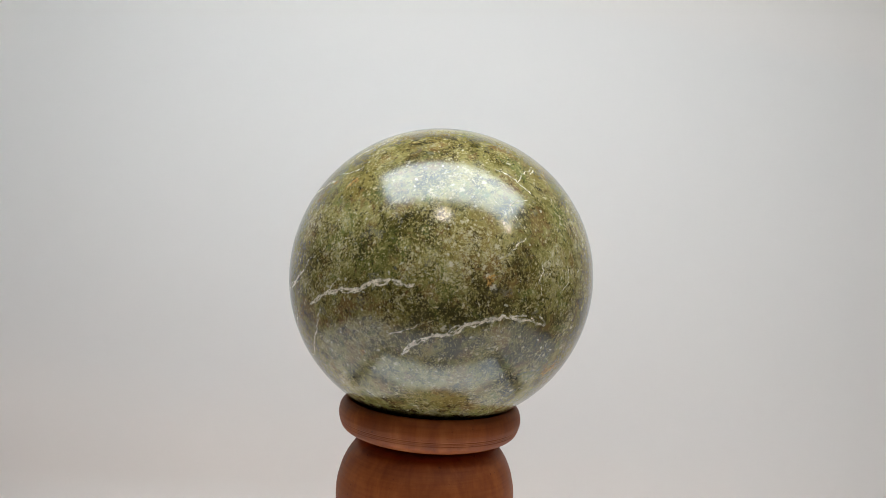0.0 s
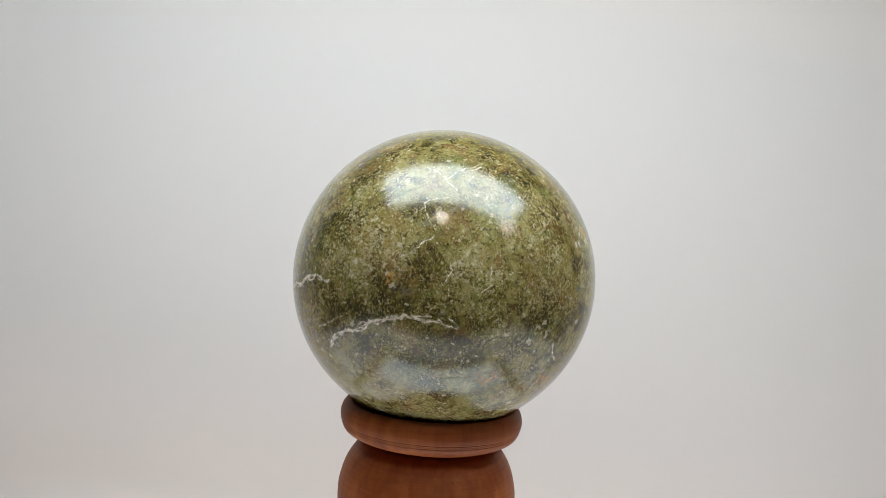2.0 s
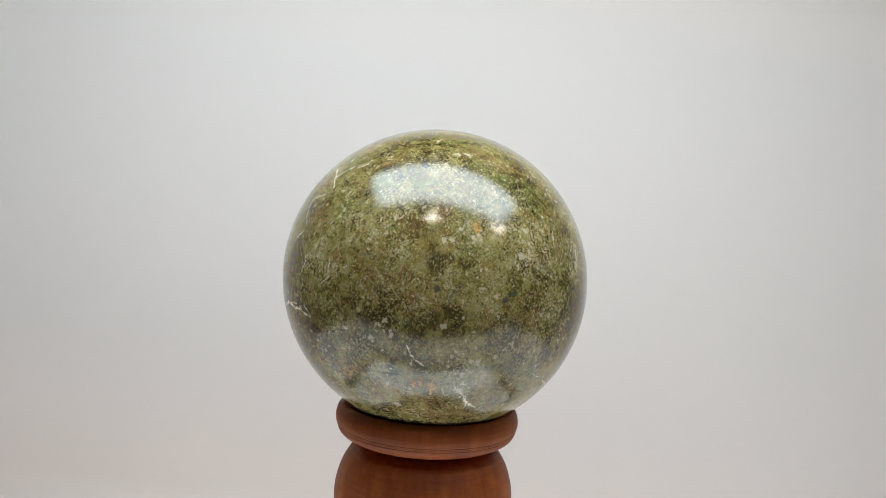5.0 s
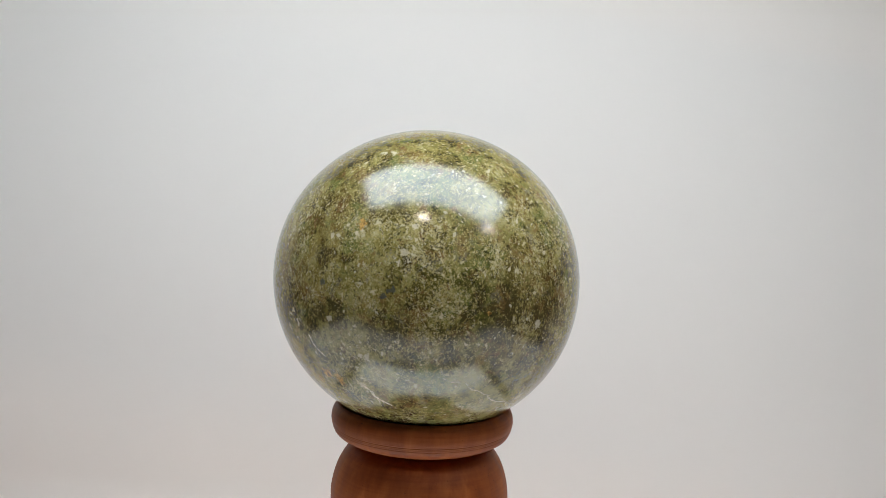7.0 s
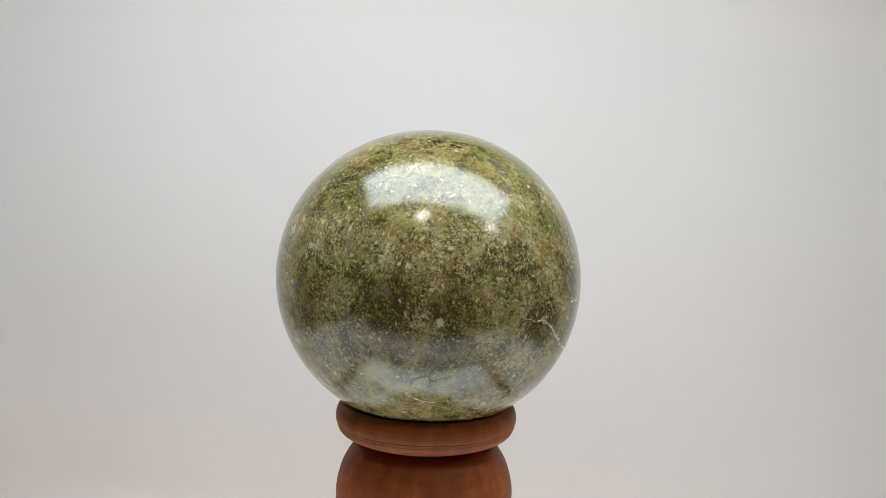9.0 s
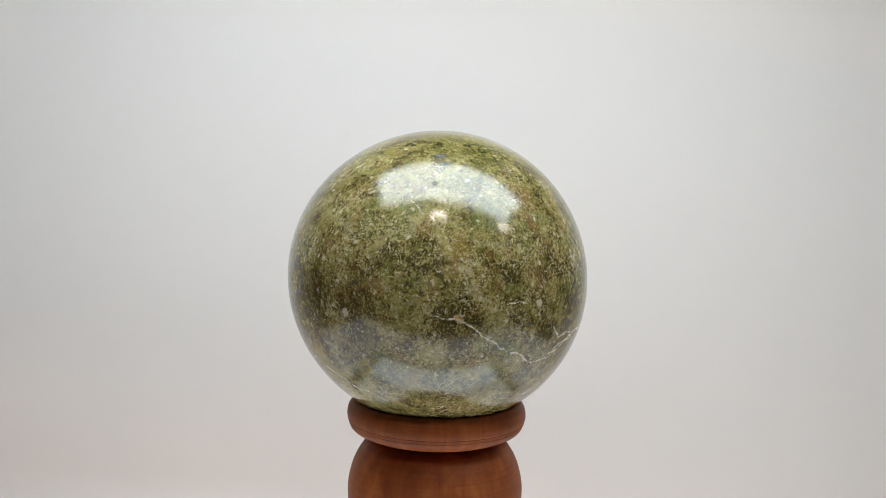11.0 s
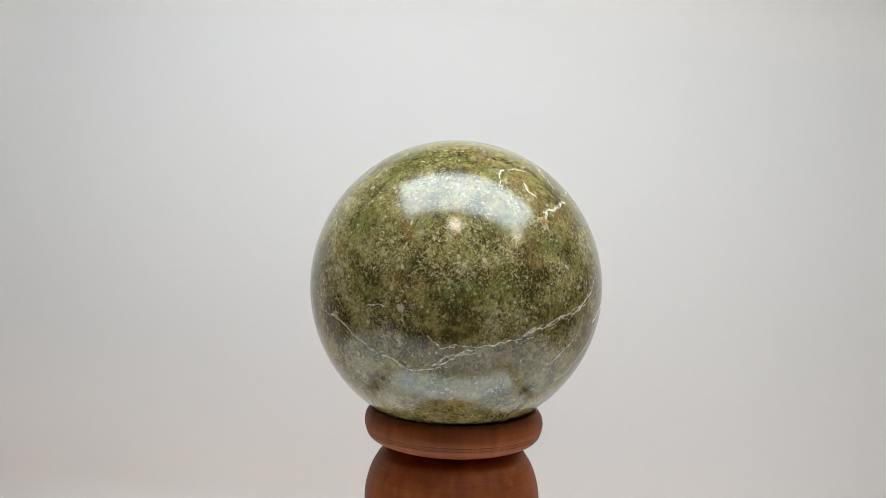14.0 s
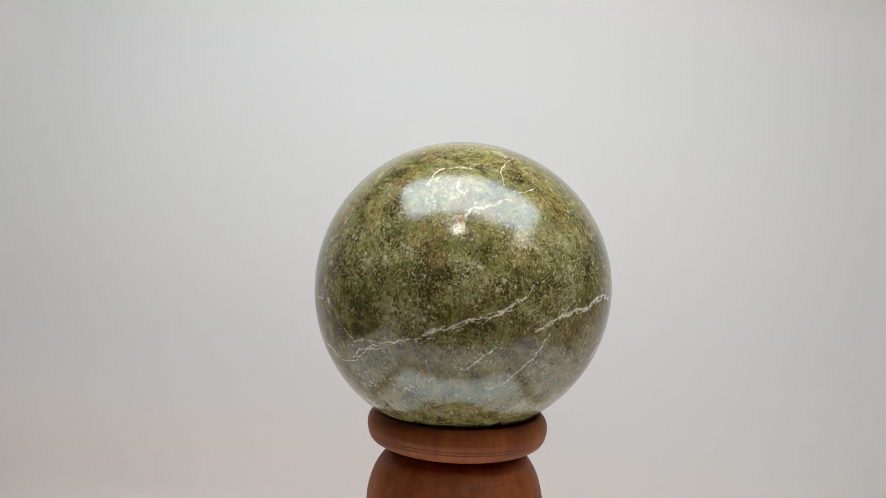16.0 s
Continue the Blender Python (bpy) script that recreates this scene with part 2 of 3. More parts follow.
# ---- the room ----
def room():
    x0, x1, y0, y1, h, w = -2.6, 2.8, -3.2, 1.6, 2.5, 0.12
    for name, b in (("wall_north", (x0 - w, x1 + w, y1, y1 + w, 0, h)), ("wall_south", (x0 - w, x1 + w, y0 - w, y0, 0, h)),
                    ("wall_west", (x0 - w, x0, y0, y1, 0, h)), ("wall_east", (x1, x1 + w, y0, y1, 0, h))):
        tagged(part(name, box(*b), WALLS, smooth=False), "plain painted wall of the dim room", "wall", kind="structure")
    tagged(part("floor", box(x0 - w, x1 + w, y0 - w, y1 + w, -0.1, 0), FLOORING, smooth=False), "dark plain floor of the dim room", "floor", kind="structure")
    tagged(part("ceiling", box(x0 - w, x1 + w, y0 - w, y1 + w, h, h + 0.1), WALLS, smooth=False), "plain painted ceiling of the dim room", "ceiling", kind="structure")
    for x, y in ((-0.118, -1.347), (1.658, -1.178)):
        lamp = new("ceiling_light")
        lamp.location = (x, y, h)
        tagged(lamp, "small round warm light set on the ceiling", "ceiling light", group="ceiling lights")
        part("rim", turned([(0.064, 0.0), (0.076, -0.004), (0.078, -0.012), (0.072, -0.018), (0.064, -0.016)], n=48), SHELL, lamp)
        part("diffuser", turned([(0.062, -0.002), (0.062, -0.012), (0.056, -0.017), (0.03, -0.021)], n=48), LAMP, lamp, "glowing warm diffuser")


def table():
    t = new("table")
    t.location = (0, 0.05, 0)
    tagged(t, "dark wooden table under the white sweep", "table")
    part("tabletop", box(-0.75, 0.75, -0.36, 0.44, TABLE - 0.03, TABLE, 0.004), TOPWOOD, t, smooth=False)
    for x in (-0.68, 0.68):
        for y in (-0.29, 0.37):
            part("leg", box(x - 0.03, x + 0.03, y - 0.03, y + 0.03, 0, TABLE - 0.03, 0.003), TOPWOOD, t, smooth=False)


def backdrop():
    """One sheet of paper: a strip on the table, a wide curve, and an upright back."""
    z0, back, r, thick, half = TABLE + 0.0002, 0.205, 0.05, 0.0015, 0.70
    prof = [(0.091, z0), (back - r, z0)]
    prof += [(back - r + r * math.sin(a), z0 + r - r * math.cos(a)) for a in (math.pi / 2 * i / 24 for i in range(1, 25))]
    prof += [(back + 0.003 * i * i, z0 + r + 0.09 * i) for i in range(1, 7)]
    inner = [(y - thick * (0.3 if i < 2 else 1), z + thick) for i, (y, z) in enumerate(prof)]
    bm = bmesh.new()
    cols = 24
    grid = []
    for y, z in prof + inner[::-1]:
        grid.append([bm.verts.new((-half + 2 * half * i / cols, y + (0.004 * math.sin(3.1 * i / cols + 0.4) + 0.11 * (i / cols - 0.5)) * min(1, max(0, (z - z0) * 8)), z)) for i in range(cols + 1)])
    for a, b in zip(grid, grid[1:] + grid[:1]):
        for i in range(cols):
            bm.faces.new((a[i], a[i + 1], b[i + 1], b[i]))
    bmesh.ops.holes_fill(bm, edges=[e for e in bm.edges if e.is_boundary], sides=200)
    bmesh.ops.recalc_face_normals(bm, faces=bm.faces)
    tagged(part("backdrop", bm, PAPER), "smooth white paper sweep curving up behind the ball", "backdrop", kind="structure")


def white_board():
    b = new("white_board")
    b.location = (0, 0, TABLE)
    tagged(b, "thin white board lying on the table, with a faint added glow", "light pad")
    # a board, no lamp: the glow is added through its material
    part("board_sheet", box(-0.34, 0.34, -0.245, 0.089, 0, 0.004, 0.001), BOARD, b, smooth=False)


def platform():
    p = new("display_platform")
    p.location = (0, 0, TABLE + 0.004)
    h = ZC - 0.175 - TABLE - 0.004
    tagged(p, "square white display platform with dark edging and added glow", "platform")
    # one plate in two parts: weaker added glow behind imitates the ball's shade
    part("rear_plate", box(-0.1175, 0.1175, -0.0345, 0.072, 0.0, h, 0.001), BOARD, p, "rear part of the white plate, given less glow", smooth=False)
    part("top_plate", box(-0.1175, 0.1175, -0.109, -0.035, 0.0, h, 0.001), ACRYL, p, "front part of the white plate, with added glow", smooth=False)
    for x0, x1, y0, y1 in ((-0.136, 0.136, -0.129, -0.1095), (-0.136, 0.136, 0.0725, 0.080), (-0.136, -0.118, -0.1093, 0.0723), (0.118, 0.136, -0.1093, 0.0723)):
        part("edging", box(x0, x1, y0, y1, 0.0, h + 0.0005, 0.0008), EDGING, p, "dark rubber edging", smooth=False)


def turntable():
    """A low round base and the plate that turns on it with the stand."""
    t = new("turntable")
    t.location = (0, 0, ZC - 0.175)
    tagged(t, "low dark round turntable under the wooden stand", "turntable")
    part("base", turned([(0.036, 0.0035), (0.0405, 0.003), (0.0415, 0.0015), (0.0415, 0.0)], n=96), EDGING, t, "dark round base")
    return part("plate", turned([(0.0425, 0.008), (0.0436, 0.0077), (0.0441, 0.0068), (0.0441, 0.0047), (0.0434, 0.004), (0.032, 0.0038)], n=96), EDGING, t, "dark turning plate")


def light_panel():
    lp = new("overhead_lamp")
    lp.matrix_basis = pose(0.046, -0.106, ZC + 0.34, 8, 0, -6)
    tagged(lp, "long flat cool white studio lamp hung over the sweep", "lamp")
    part("housing", box(-0.300, 0.300, -0.115, 0.115, 0.003, 0.022, 0.004), SHELL, lp, smooth=False)
    part("diffuser", box(-0.290, 0.290, -0.105, 0.105, -0.002, 0.0025, 0.001), LED, lp, "evenly glowing cool white diffuser", smooth=False)
    for x in (-0.2, 0.2):
        part("rod", box(x - 0.006, x + 0.006, -0.006, 0.006, 0.022, (2.5 - ZC - 0.34) / math.cos(radians(8)), 0.001), SHELL, lp, "thin grey hanging rod", smooth=False)


# ---- the stand ----
def wooden_stand():
    """Cup ring, neck and round body; it leans a little and sits a little off the turning axis."""
    s = new("wooden_stand")
    s.location = (0, 0, ZC)
    tagged(s, "turned red-brown wooden stand with a grooved cup ring", "stand")
    lean = Matrix.Translation((-0.0017 * math.cos(radians(24)), -0.0017 * math.sin(radians(24)), 0)) @ Matrix.Translation((0, 0, -0.045)) \
        @ Matrix.Rotation(radians(1.35), 4, Vector((-math.sin(radians(24)), math.cos(radians(24)), 0))) @ Matrix.Translation((0, 0, 0.045))

    def scaled(points):
        return [(r * R, z * R) for r, z in points]

    ring = smooth_profile([(0.36, -0.955), (0.44, -0.900), (0.50, -0.862), (0.535, -0.838), (0.555, -0.828), (0.577, -0.834), (0.597, -0.856), (0.609, -0.886),
                           (0.613, -0.920), (0.611, -0.940)])
    for i in range(4):
        z, r = -0.944 - 0.011 * i, 0.6105 - 0.0032 * i
        ring += [(r, z), (r - (0.0012, 0.003, 0.0016, 0.0028)[i], z - 0.002), (r - 0.0008, z - 0.0045)]
    ring += smooth_profile([(0.5965, -0.988), (0.588, -1.006), (0.573, -1.022), (0.548, -1.037), (0.512, -1.051), (0.470, -1.061), (0.42, -1.066), (0.30, -1.068)], 4)
    part("cup_ring", turned(scaled(ring), lean), WOOD, s, "grooved rounded wooden ring")
    part("neck", turned(scaled(smooth_profile([(0.325, -1.0685), (0.312, -1.077), (0.325, -1.086)], 3)), lean), WOOD, s, "narrow dark neck")
    body = smooth_profile([(0.325, -1.0865), (0.405, -1.091), (0.455, -1.106), (0.491, -1.133), (0.522, -1.174), (0.550, -1.222), (0.573, -1.280), (0.594, -1.365), (0.600, -1.44),
                           (0.592, -1.54), (0.560, -1.66), (0.50, -1.77), (0.43, -1.85)])
    part("round_body", turned(scaled(body), lean), WOOD, s, "bulging round wooden body")
    stem = smooth_profile([(0.43, -1.8505), (0.37, -1.92), (0.33, -2.08), (0.32, -2.30), (0.34, -2.52), (0.40, -2.70)])
    part("stem", turned(scaled(stem), lean), WOOD, s)
    foot = smooth_profile([(0.40, -2.7005), (0.52, -2.76), (0.64, -2.86), (0.73, -2.98), (0.78, -3.12), (0.80, -3.24), (0.79, -3.325)])
    part("foot", turned(scaled(foot), lean), WOOD, s)
    return s


# ---- the ball ----
NU, NV = 1024, 512


def direction(lon, lat):
    lon, lat = np.radians(lon), np.radians(lat)
    return np.array((np.cos(lat) * np.sin(lon), -np.cos(lat) * np.cos(lon), np.sin(lat)))


def vein(field, width, course):
    """Distance from a jagged course over the ball, in half widths, into the field; wide veins run in strands."""
    strand(field, width * (0.60 if width > 0.25 else 0.85), course, 0.085, 0)
    if width > 0.4:
        for k in range(2):
            strand(field, width * 0.38, course, 0.13, width * 0.75)


def strand(field, width, course, jitter, spread):
    dirs, values = field
    pts = [direction(*p) for p in course]
    if spread:
        pts = [p + np.random.normal(0, radians(spread), 3) for p in pts]
    for level in range(3):
        fine = [pts[0]]
        for a, b in zip(pts, pts[1:]):
            size = np.linalg.norm(b - a)
            m = (a + b) / 2 + np.random.normal(0, jitter, 3) * size
            fine += [m / np.linalg.norm(m), b]
        pts = fine
    half = radians(width)
    reach = math.cos(half * 9 + 0.02)
    for i, (a, b) in enumerate(zip(pts, pts[1:])):
        taper = 0.45 + 0.45 * math.sin(math.pi * min(1, (i + 1) / len(pts))) + 0.3 * math.sin(i * 1.7) + 0.2 * math.sin(i * 0.6)
        near = np.nonzero(dirs @ ((a + b) / 2) > reach)[0]
        p, ab = dirs[near] - a, b - a
        u = np.clip((p @ ab) / (ab @ ab), 0, 1)
        d = np.linalg.norm(p - u[:, None] * ab, axis=1) / (half * max(0.3, taper))
        values[near] = np.minimum(values[near], d)


def spots(field, places):
    """Ragged round patches: longitude, latitude, radius, all in degrees."""
    dirs, values = field
    for lon, lat, size in places:
        c = direction(lon, lat)
        sx = np.random.uniform(0.8, 1.3)
        p = dirs - c
        near = np.nonzero((p * p).sum(1) < radians(size * 6) ** 2)[0]
        q = p[near]
        d = np.sqrt(q[:, 0] ** 2 + q[:, 1] ** 2 + (q[:, 2] * sx) ** 2) / radians(size)
        values[near] = np.minimum(values[near], d)


def zones(field, places):
    """Soft wide zones of tone, 0 to 1."""
    dirs, values = field
    for lon, lat, size in places:
        d2 = ((dirs - direction(lon, lat)) ** 2).sum(1) / radians(size) ** 2
        np.maximum(values, np.exp(-d2), out=values)


def stone_ball():
    lon = np.linspace(0, 2 * np.pi, NU, endpoint=False)
    lat = np.linspace(-np.pi / 2, np.pi / 2, NV + 1)[1:-1]
    lo, la = np.meshgrid(lon, lat)
    dirs = np.stack((np.cos(la) * np.sin(lo), -np.cos(la) * np.cos(lo), np.sin(la)), -1).reshape(-1, 3)
    dirs = np.concatenate((dirs, [[0, 0, -1], [0, 0, 1]]))
    # hand-ground: very slightly out of round
    x, y, z = dirs.T
    wave = 0.0014 * x + 0.0023 * y + 0.0117 * z + 0.0075 * x * z - 0.0065 * y * z - 0.0167 * x * y + 0.0062 * (x * x - y * y) - 0.0054 * (3 * z * z - 1)
    wave += (0.0021 * y - 0.0020 * x) * (5 * z * z - 1) - 0.0014 * z * (x * x - y * y) - 0.0031 * x * y * z - 0.0024 * x * (x * x - 3 * y * y) + 0.0022 * y * (3 * x * x - y * y)
    wave += 0.0049 * y * z * (3 * x * x - y * y) + 0.0042 * x * y * (x * x - y * y) - 0.0023 * x * y * (7 * z * z - 1) - 0.0014 * x * z * (7 * z * z - 3)
    co = dirs * (R * (1 + wave))[:, None]
    rows = np.arange(NV - 1)[:-1, None] * NU
    i = np.arange(NU)[None]
    j = (i + 1) % NU
    quads = np.stack((rows + i, rows + j, rows + NU + j, rows + NU + i), -1).reshape(-1, 4)
    low, high, last = len(dirs) - 2, len(dirs) - 1, (NV - 2) * NU
    me = bpy.data.meshes.new("stone_ball")
    caps = [(low, (k + 1) % NU, k) for k in range(NU)] + [(high, last + k, last + (k + 1) % NU) for k in range(NU)]
    nq, nc = len(quads), len(caps)
    me.vertices.add(len(co))
    me.vertices.foreach_set("co", co.ravel())
    me.loops.add(nq * 4 + nc * 3)
    me.loops.foreach_set("vertex_index", np.concatenate((quads.ravel(), np.array(caps).ravel())))
    me.polygons.add(nq + nc)
    me.polygons.foreach_set("loop_start", np.concatenate((np.arange(nq) * 4, nq * 4 + np.arange(nc) * 3)))
    me.update(calc_edges=True)
    me.polygons.foreach_set("use_smooth", np.ones(nq + nc, dtype=bool))
    f = {name: (dirs, np.full(len(dirs), 9.0)) for name in ("vein", "crack", "pale", "rust", "dark")}
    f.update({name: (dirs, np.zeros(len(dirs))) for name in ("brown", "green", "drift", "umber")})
    vein(f["vein"], 0.61, [(308.4, -8.7), (317.5, -4.1), (325.1, -1.9), (332.5, -1.5), (337.2, 0.7), (344.5, 2.6), (348.1, 1.4), (351.6, 1.0)])
    vein(f["vein"], 0.30, [(318.4, -3.6), (322.4, -0.1), (325.7, 1.1)])
    vein(f["vein"], 0.38, [(314.5, -9.4), (312.3, -13.7), (308.7, -19.3), (303.6, -23.9), (300.7, -27.5), (295.2, -29.9)])
    vein(f["vein"], 0.65, [(347.6, -22.7), (354.5, -16.3), (2.8, -14.5), (9.9, -10.7), (15.3, -8.8), (23.1, -8.4), (29.7, -9.0), (37.8, -11.2)])
    vein(f["vein"], 0.27, [(343.2, -15.6), (349.9, -13.4), (354.5, -11.4)])
    vein(f["vein"], 0.30, [(34.5, 9.0), (35.1, 6.4), (33.5, 3.7), (34.5, -0.9)])
    vein(f["vein"], 0.27, [(17.9, 10.0), (23.2, 13.1), (25.4, 15.2), (29.0, 17.3)])
    vein(f["vein"], 0.27, [(27.9, 21.4), (25.4, 25.5), (24.7, 28.5), (29.1, 30.3), (36.7, 31.8)])
    vein(f["vein"], 0.25, [(36.8, 33.1), (31.9, 37.9), (23.2, 43.5)])
    vein(f["vein"], 0.27, [(32.5, 37.9), (38.8, 42.2), (48.9, 46.4)])
    vein(f["vein"], 0.27, [(42.0, 42.3), (49.5, 45.6)])
    vein(f["vein"], 0.19, [(47.4, 8.6), (48.0, 2.9), (43.4, -0.7)])
    vein(f["vein"], 0.46, [(95.7, -35.0), (99.2, -39.6), (106.0, -44.0)])
    vein(f["vein"], 0.34, [(125.5, -28.4), (136.6, -31.1), (145.1, -35.8), (154.4, -41.1), (168.2, -46.2)])
    vein(f["vein"], 0.38, [(190.8, -8.0), (194.8, -9.2), (200.1, -9.1), (204.4, -11.2), (211.1, -16.0), (218.9, -20.2), (230.4, -24.7), (237.8, -24.3), (245.4, -22.9)])
    vein(f["vein"], 0.25, [(239.6, -22.8), (245.7, -19.9), (254.7, -17.1)])
    vein(f["vein"], 0.25, [(242.0, -21.6), (248.7, -17.9), (254.5, -15.9)])
    vein(f["vein"], 0.23, [(237.9, -11.8), (240.4, -14.0), (242.8, -16.3), (247.1, -15.4)])
    vein(f["vein"], 0.36, [(243.8, -16.1), (254.4, -15.3), (263.8, -13.7), (274.4, -11.8)])
    vein(f["vein"], 0.47, [(269.8, -11.4), (276.1, -8.7), (285.3, -5.0), (296.6, -2.0), (303.9, 2.8)])
    vein(f["vein"], 0.30, [(294.2, -2.3), (298.8, -0.0), (303.6, 2.2), (306.6, 6.5)])
    vein(f["vein"], 0.23, [(284.4, -22.6), (289.5, -18.6), (295.2, -14.1)])
    vein(f["vein"], 0.38, [(264.1, 40.3), (265.7, 45.0), (268.0, 49.2), (281.3, 50.8), (287.9, 49.7)])
    vein(f["vein"], 0.49, [(278.4, 43.8), (278.5, 39.8), (281.8, 38.0)])
    vein(f["vein"], 0.49, [(281.9, 27.9), (286.0, 32.5), (291.6, 33.7), (301.9, 36.7)])
    vein(f["vein"], 0.32, [(310.7, 66.4), (312.1, 58.4), (300.5, 49.7), (300.0, 42.9)])
    vein(f["vein"], 0.27, [(302.6, 39.9), (309.8, 40.4), (316.7, 43.5)])
    vein(f["vein"], 0.29, [(178.4, 34.0), (181.8, 29.2), (186.9, 24.3)])
    vein(f["vein"], 0.29, [(216.8, -3.5), (220.1, -3.2), (224.1, -3.6)])
    vein(f["vein"], 0.38, [(75.6, -16.9), (78.1, -22.0), (81.5, -24.1)])
    vein(f["vein"], 0.29, [(95.3, -34.1), (99.9, -40.3), (100.1, -43.5)])
    vein(f["crack"], 0.19, [(359.3, 40.3), (4.2, 41.6), (9.7, 39.3), (11.8, 36.5)])
    vein(f["crack"], 0.19, [(57.3, 40.4), (59.6, 42.9), (66.5, 42.4)])
    vein(f["crack"], 0.23, [(48.1, -27.0), (58.6, -27.6), (70.9, -28.2), (83.9, -29.8)])
    vein(f["crack"], 0.21, [(33.4, -30.0), (39.6, -28.8), (46.9, -28.3)])
    vein(f["crack"], 0.23, [(151.5, -33.6), (152.6, -31.0), (156.4, -29.2), (160.4, -31.4), (164.8, -29.1)])
    vein(f["crack"], 0.23, [(160.1, -26.3), (158.6, -30.1), (159.7, -33.6)])
    vein(f["crack"], 0.23, [(163.4, -30.5), (167.5, -28.2)])
    spots(f["pale"], [(66.1, -11.2, 1.5), (63.9, -15.1, 1.3), (70.6, -12.9, 1.5), (51.5, -8.3, 0.9), (87.2, -10.2, 1.3), (97.6, -21.8, 1.3), (95.3, -34.1, 1.9), (92.5, 51.2, 1.7), (98.8, 51.3, 1.7), (86.1, 16.2, 1.1), (89.0, 16.5, 0.9), (66.6, -10.9, 1.1), (70.5, -13.9, 1.3), (99.8, -22.0, 1.5), (104.5, -6.5, 0.9), (112.5, 12.2, 1.7), (113.8, 10.2, 1.5), (98.8, 1.9, 1.5), (161.0, -9.6, 1.7), (154.7, -8.6, 0.9)])
    spots(f["pale"], [(115.5, 20.5, 1.1), (110.5, 9.4, 1.1), (228.8, -3.4, 1.7), (230.9, -1.5, 0.9), (211.5, -15.1, 1.5), (216.7, -9.4, 1.1), (296.3, 7.7, 1.1), (307.7, 9.6, 0.8), (308.1, 7.4, 0.8), (3.1, 8.3, 1.1), (1.8, -12.3, 1.1), (342.2, 45.5, 1.5), (332.1, 21.5, 1.1), (14.8, 4.7, 1.3), (16.8, 1.5, 1.5), (338.8, -21.9, 0.9), (4.1, 21.5, 1.1), (69.0, -43.0, 1.5), (239.8, 21.6, 0.9), (286.0, 34.2, 1.1)])
    spots(f["pale"], [(200.3, -9.1, 2.7), (281.4, 28.1, 2.9), (268.2, 43.5, 1.7)])
    spots(f["rust"], [(200.3, -9.1, 1.1), (281.4, 28.1, 1.3), (268.2, 43.5, 0.8), (303.9, 36.3, 0.8), (15.4, 3.4, 1.3), (53.4, -28.0, 1.9), (57.6, -28.1, 1.1), (78.6, -30.9, 1.9), (84.3, -33.0, 2.1), (70.5, -35.4, 1.1), (49.7, -30.3, 1.5), (332.1, -23.3, 0.8), (140.6, -5.5, 0.6), (316.8, 36.3, 1.5), (97.0, 20.8, 1.5)])
    spots(f["dark"], [(192.3, 50.0, 1.5), (194.2, 46.2, 1.3), (190.1, 36.7, 0.9), (189.2, 51.0, 0.9), (108.3, 0.3, 1.1), (106.9, -1.3, 1.1), (109.8, 0.8, 0.9), (84.8, 1.5, 1.1), (226.3, -10.3, 0.9), (161.4, 66.1, 1.1), (238.3, -20.3, 0.9), (214.4, -18.4, 0.8), (345.6, 6.0, 0.8)])
    zones(f["brown"], [(227.9, 4.7, 8), (239.0, 10.9, 4), (349.1, 51.9, 9), (329.8, -6.9, 13), (14.4, 6.4, 10), (157.1, -2.2, 20), (69.4, 6.2, 13), (86.0, 22.3, 11), (230.0, 6.3, 9), (135.5, 24.2, 5)])
    zones(f["drift"], [(43.4, 3.9, 7), (44.4, 14.8, 6), (75.8, 9.1, 9), (234.5, 14.1, 8), (170.3, 14.3, 11), (134.0, 10.8, 10), (38.1, 3.1, 10), (12.8, 21.0, 9), (113.4, 10.5, 7), (126.1, 5.7, 9), (320.7, 18.8, 9), (242.1, 9.0, 9), (3.5, 16.1, 8), (77.1, 6.7, 9)])
    zones(f["green"], [(197.3, 60.7, 11), (216.4, 53.9, 13), (246.7, 7.0, 13), (335.5, 8.1, 10), (2.2, -2.8, 9), (219.6, 40.3, 11), (136.0, 0.6, 13), (257.8, 8.8, 13)])
    zones(f["drift"], [(336.3, 20.9, 6), (2.4, 8.4, 8), (17.2, 4.1, 5), (15.9, 10.1, 7), (351.5, 7.9, 9), (355.2, 24.3, 6), (34.3, 3.2, 6), (44.1, -1.2, 8), (41.3, 7.1, 5), (9.1, 16.5, 7), (64.3, 20.2, 9), (356.3, 10.8, 6), (46.5, 3.5, 6), (98.3, 20.4, 8), (75.3, 10.9, 5), (56.3, 19.9, 7), (99.7, 1.8, 9), (86.7, 2.9, 6), (112.2, 11.7, 6), (115.7, 20.4, 8), (87.5, 16.6, 5), (125.7, 7.5, 7), (128.4, -0.8, 9), (76.0, 13.5, 6), (109.8, 11.7, 6), (129.9, 7.8, 8), (178.3, 9.7, 5), (144.6, 9.8, 7)])
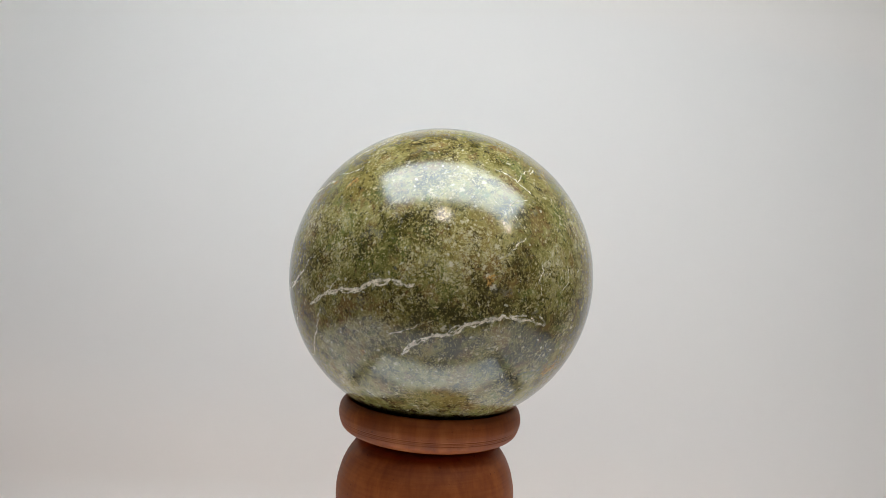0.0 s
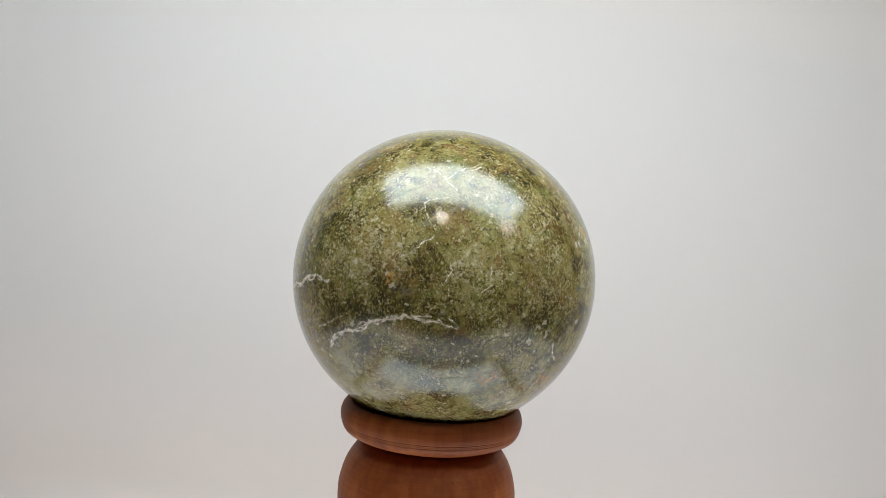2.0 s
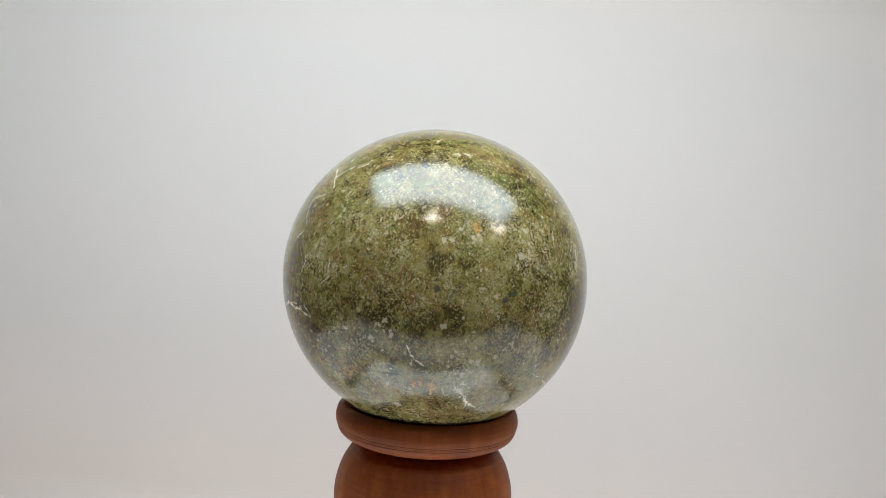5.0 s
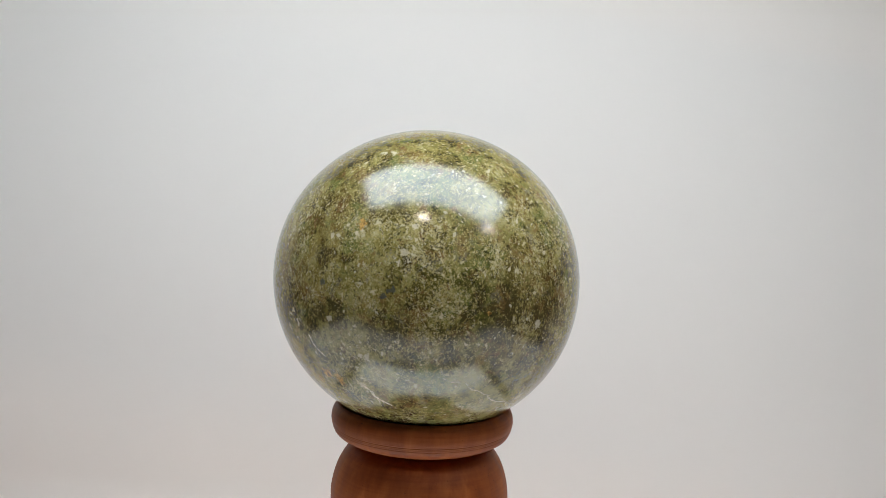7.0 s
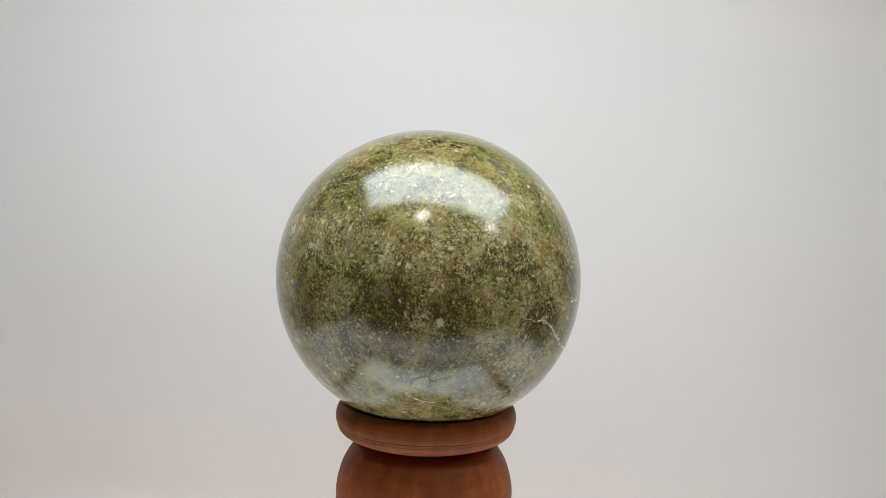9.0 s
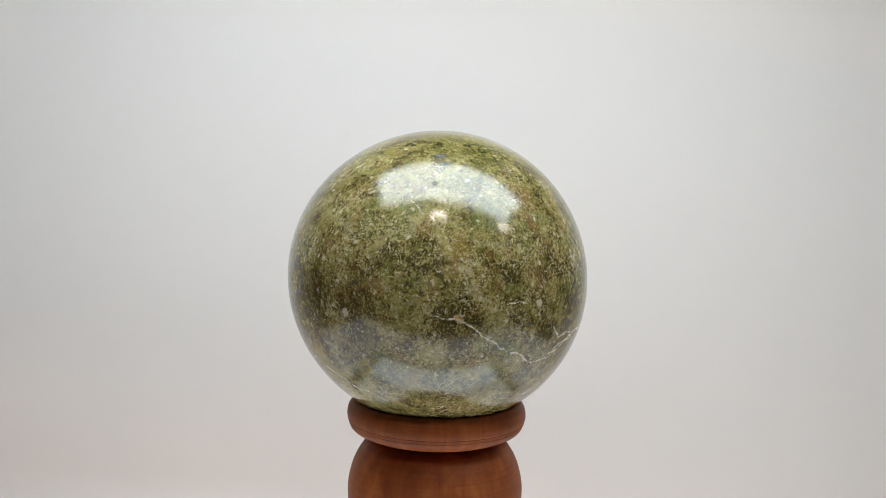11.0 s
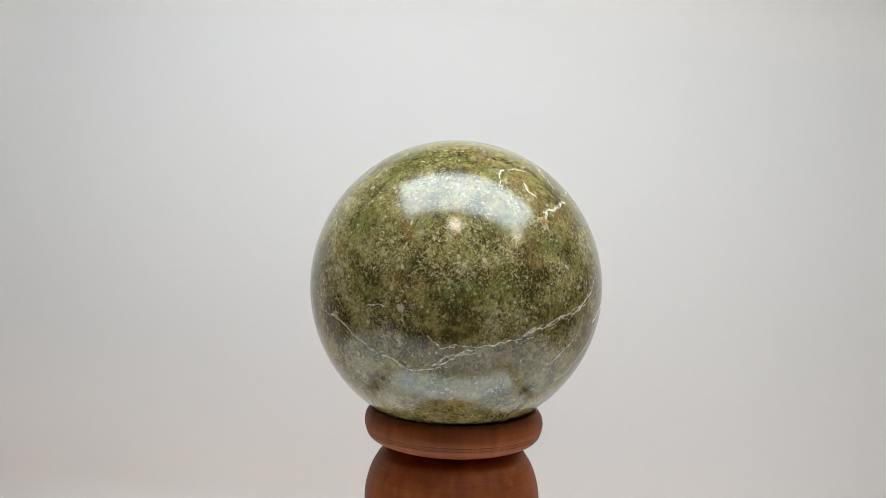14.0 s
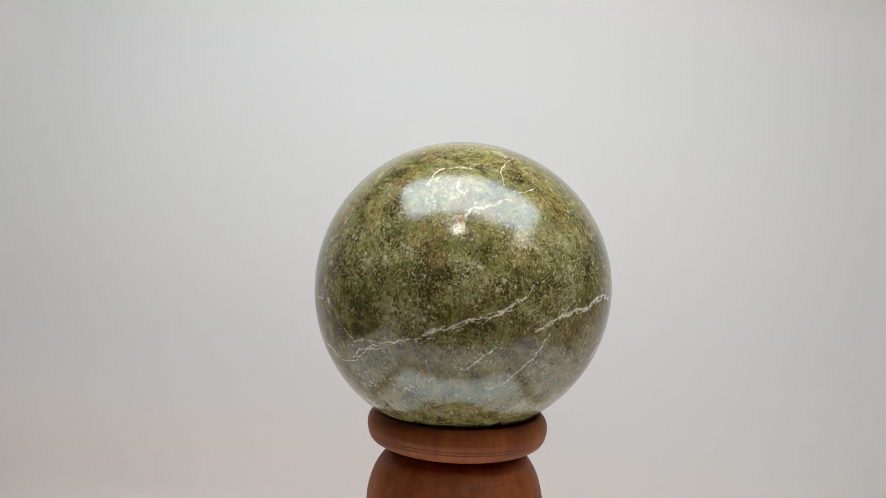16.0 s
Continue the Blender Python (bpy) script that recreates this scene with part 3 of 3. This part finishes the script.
    zones(f["drift"], [(181.3, 3.5, 9), (160.2, -10.6, 6), (178.1, 4.3, 6), (202.3, 6.9, 8), (228.8, -3.5, 5), (214.7, 12.3, 7), (155.9, -9.1, 9), (229.8, -2.1, 6), (204.1, 6.1, 8), (231.4, 12.7, 5), (218.2, -8.0, 7), (251.9, 17.4, 9), (241.6, 10.0, 6), (300.0, 19.2, 8), (296.1, 7.7, 5), (282.9, 11.1, 7), (261.3, -9.8, 9), (234.3, -2.1, 6)])
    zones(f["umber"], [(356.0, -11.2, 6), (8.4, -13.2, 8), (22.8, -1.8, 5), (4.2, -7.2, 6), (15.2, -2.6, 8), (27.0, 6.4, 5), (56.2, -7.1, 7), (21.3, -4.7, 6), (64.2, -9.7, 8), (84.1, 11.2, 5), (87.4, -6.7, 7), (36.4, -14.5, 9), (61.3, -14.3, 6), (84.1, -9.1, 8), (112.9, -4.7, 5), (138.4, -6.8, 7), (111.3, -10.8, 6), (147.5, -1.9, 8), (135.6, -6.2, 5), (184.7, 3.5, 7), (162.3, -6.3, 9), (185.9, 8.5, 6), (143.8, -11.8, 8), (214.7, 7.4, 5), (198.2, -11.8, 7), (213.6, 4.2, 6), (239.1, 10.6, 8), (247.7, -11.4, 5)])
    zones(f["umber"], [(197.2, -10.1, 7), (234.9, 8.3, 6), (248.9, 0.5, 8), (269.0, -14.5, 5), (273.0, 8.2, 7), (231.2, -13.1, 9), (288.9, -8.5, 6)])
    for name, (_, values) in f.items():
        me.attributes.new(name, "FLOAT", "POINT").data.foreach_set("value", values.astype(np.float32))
    me.materials.append(STONE)
    me.validate()
    ob = new("stone_ball", me)
    ob.location = (0, 0, ZC)
    return tagged(ob, "polished mottled olive-green stone ball with pale veins, on the wooden stand", "stone ball")


room()
table()
backdrop()
white_board()
platform()
plate = turntable()
light_panel()
stand = wooden_stand()
ball = stone_ball()


def motions():
    turns = [(t, pose(0, 0, ZC, 0, 0, turn)) for t, x, y, z, turn in PATH]
    walk(stand, turns)
    walk(ball, turns)
    walk(plate, [(t, pose(0, 0, 0, 0, 0, turn)) for t, x, y, z, turn in PATH])


motions()
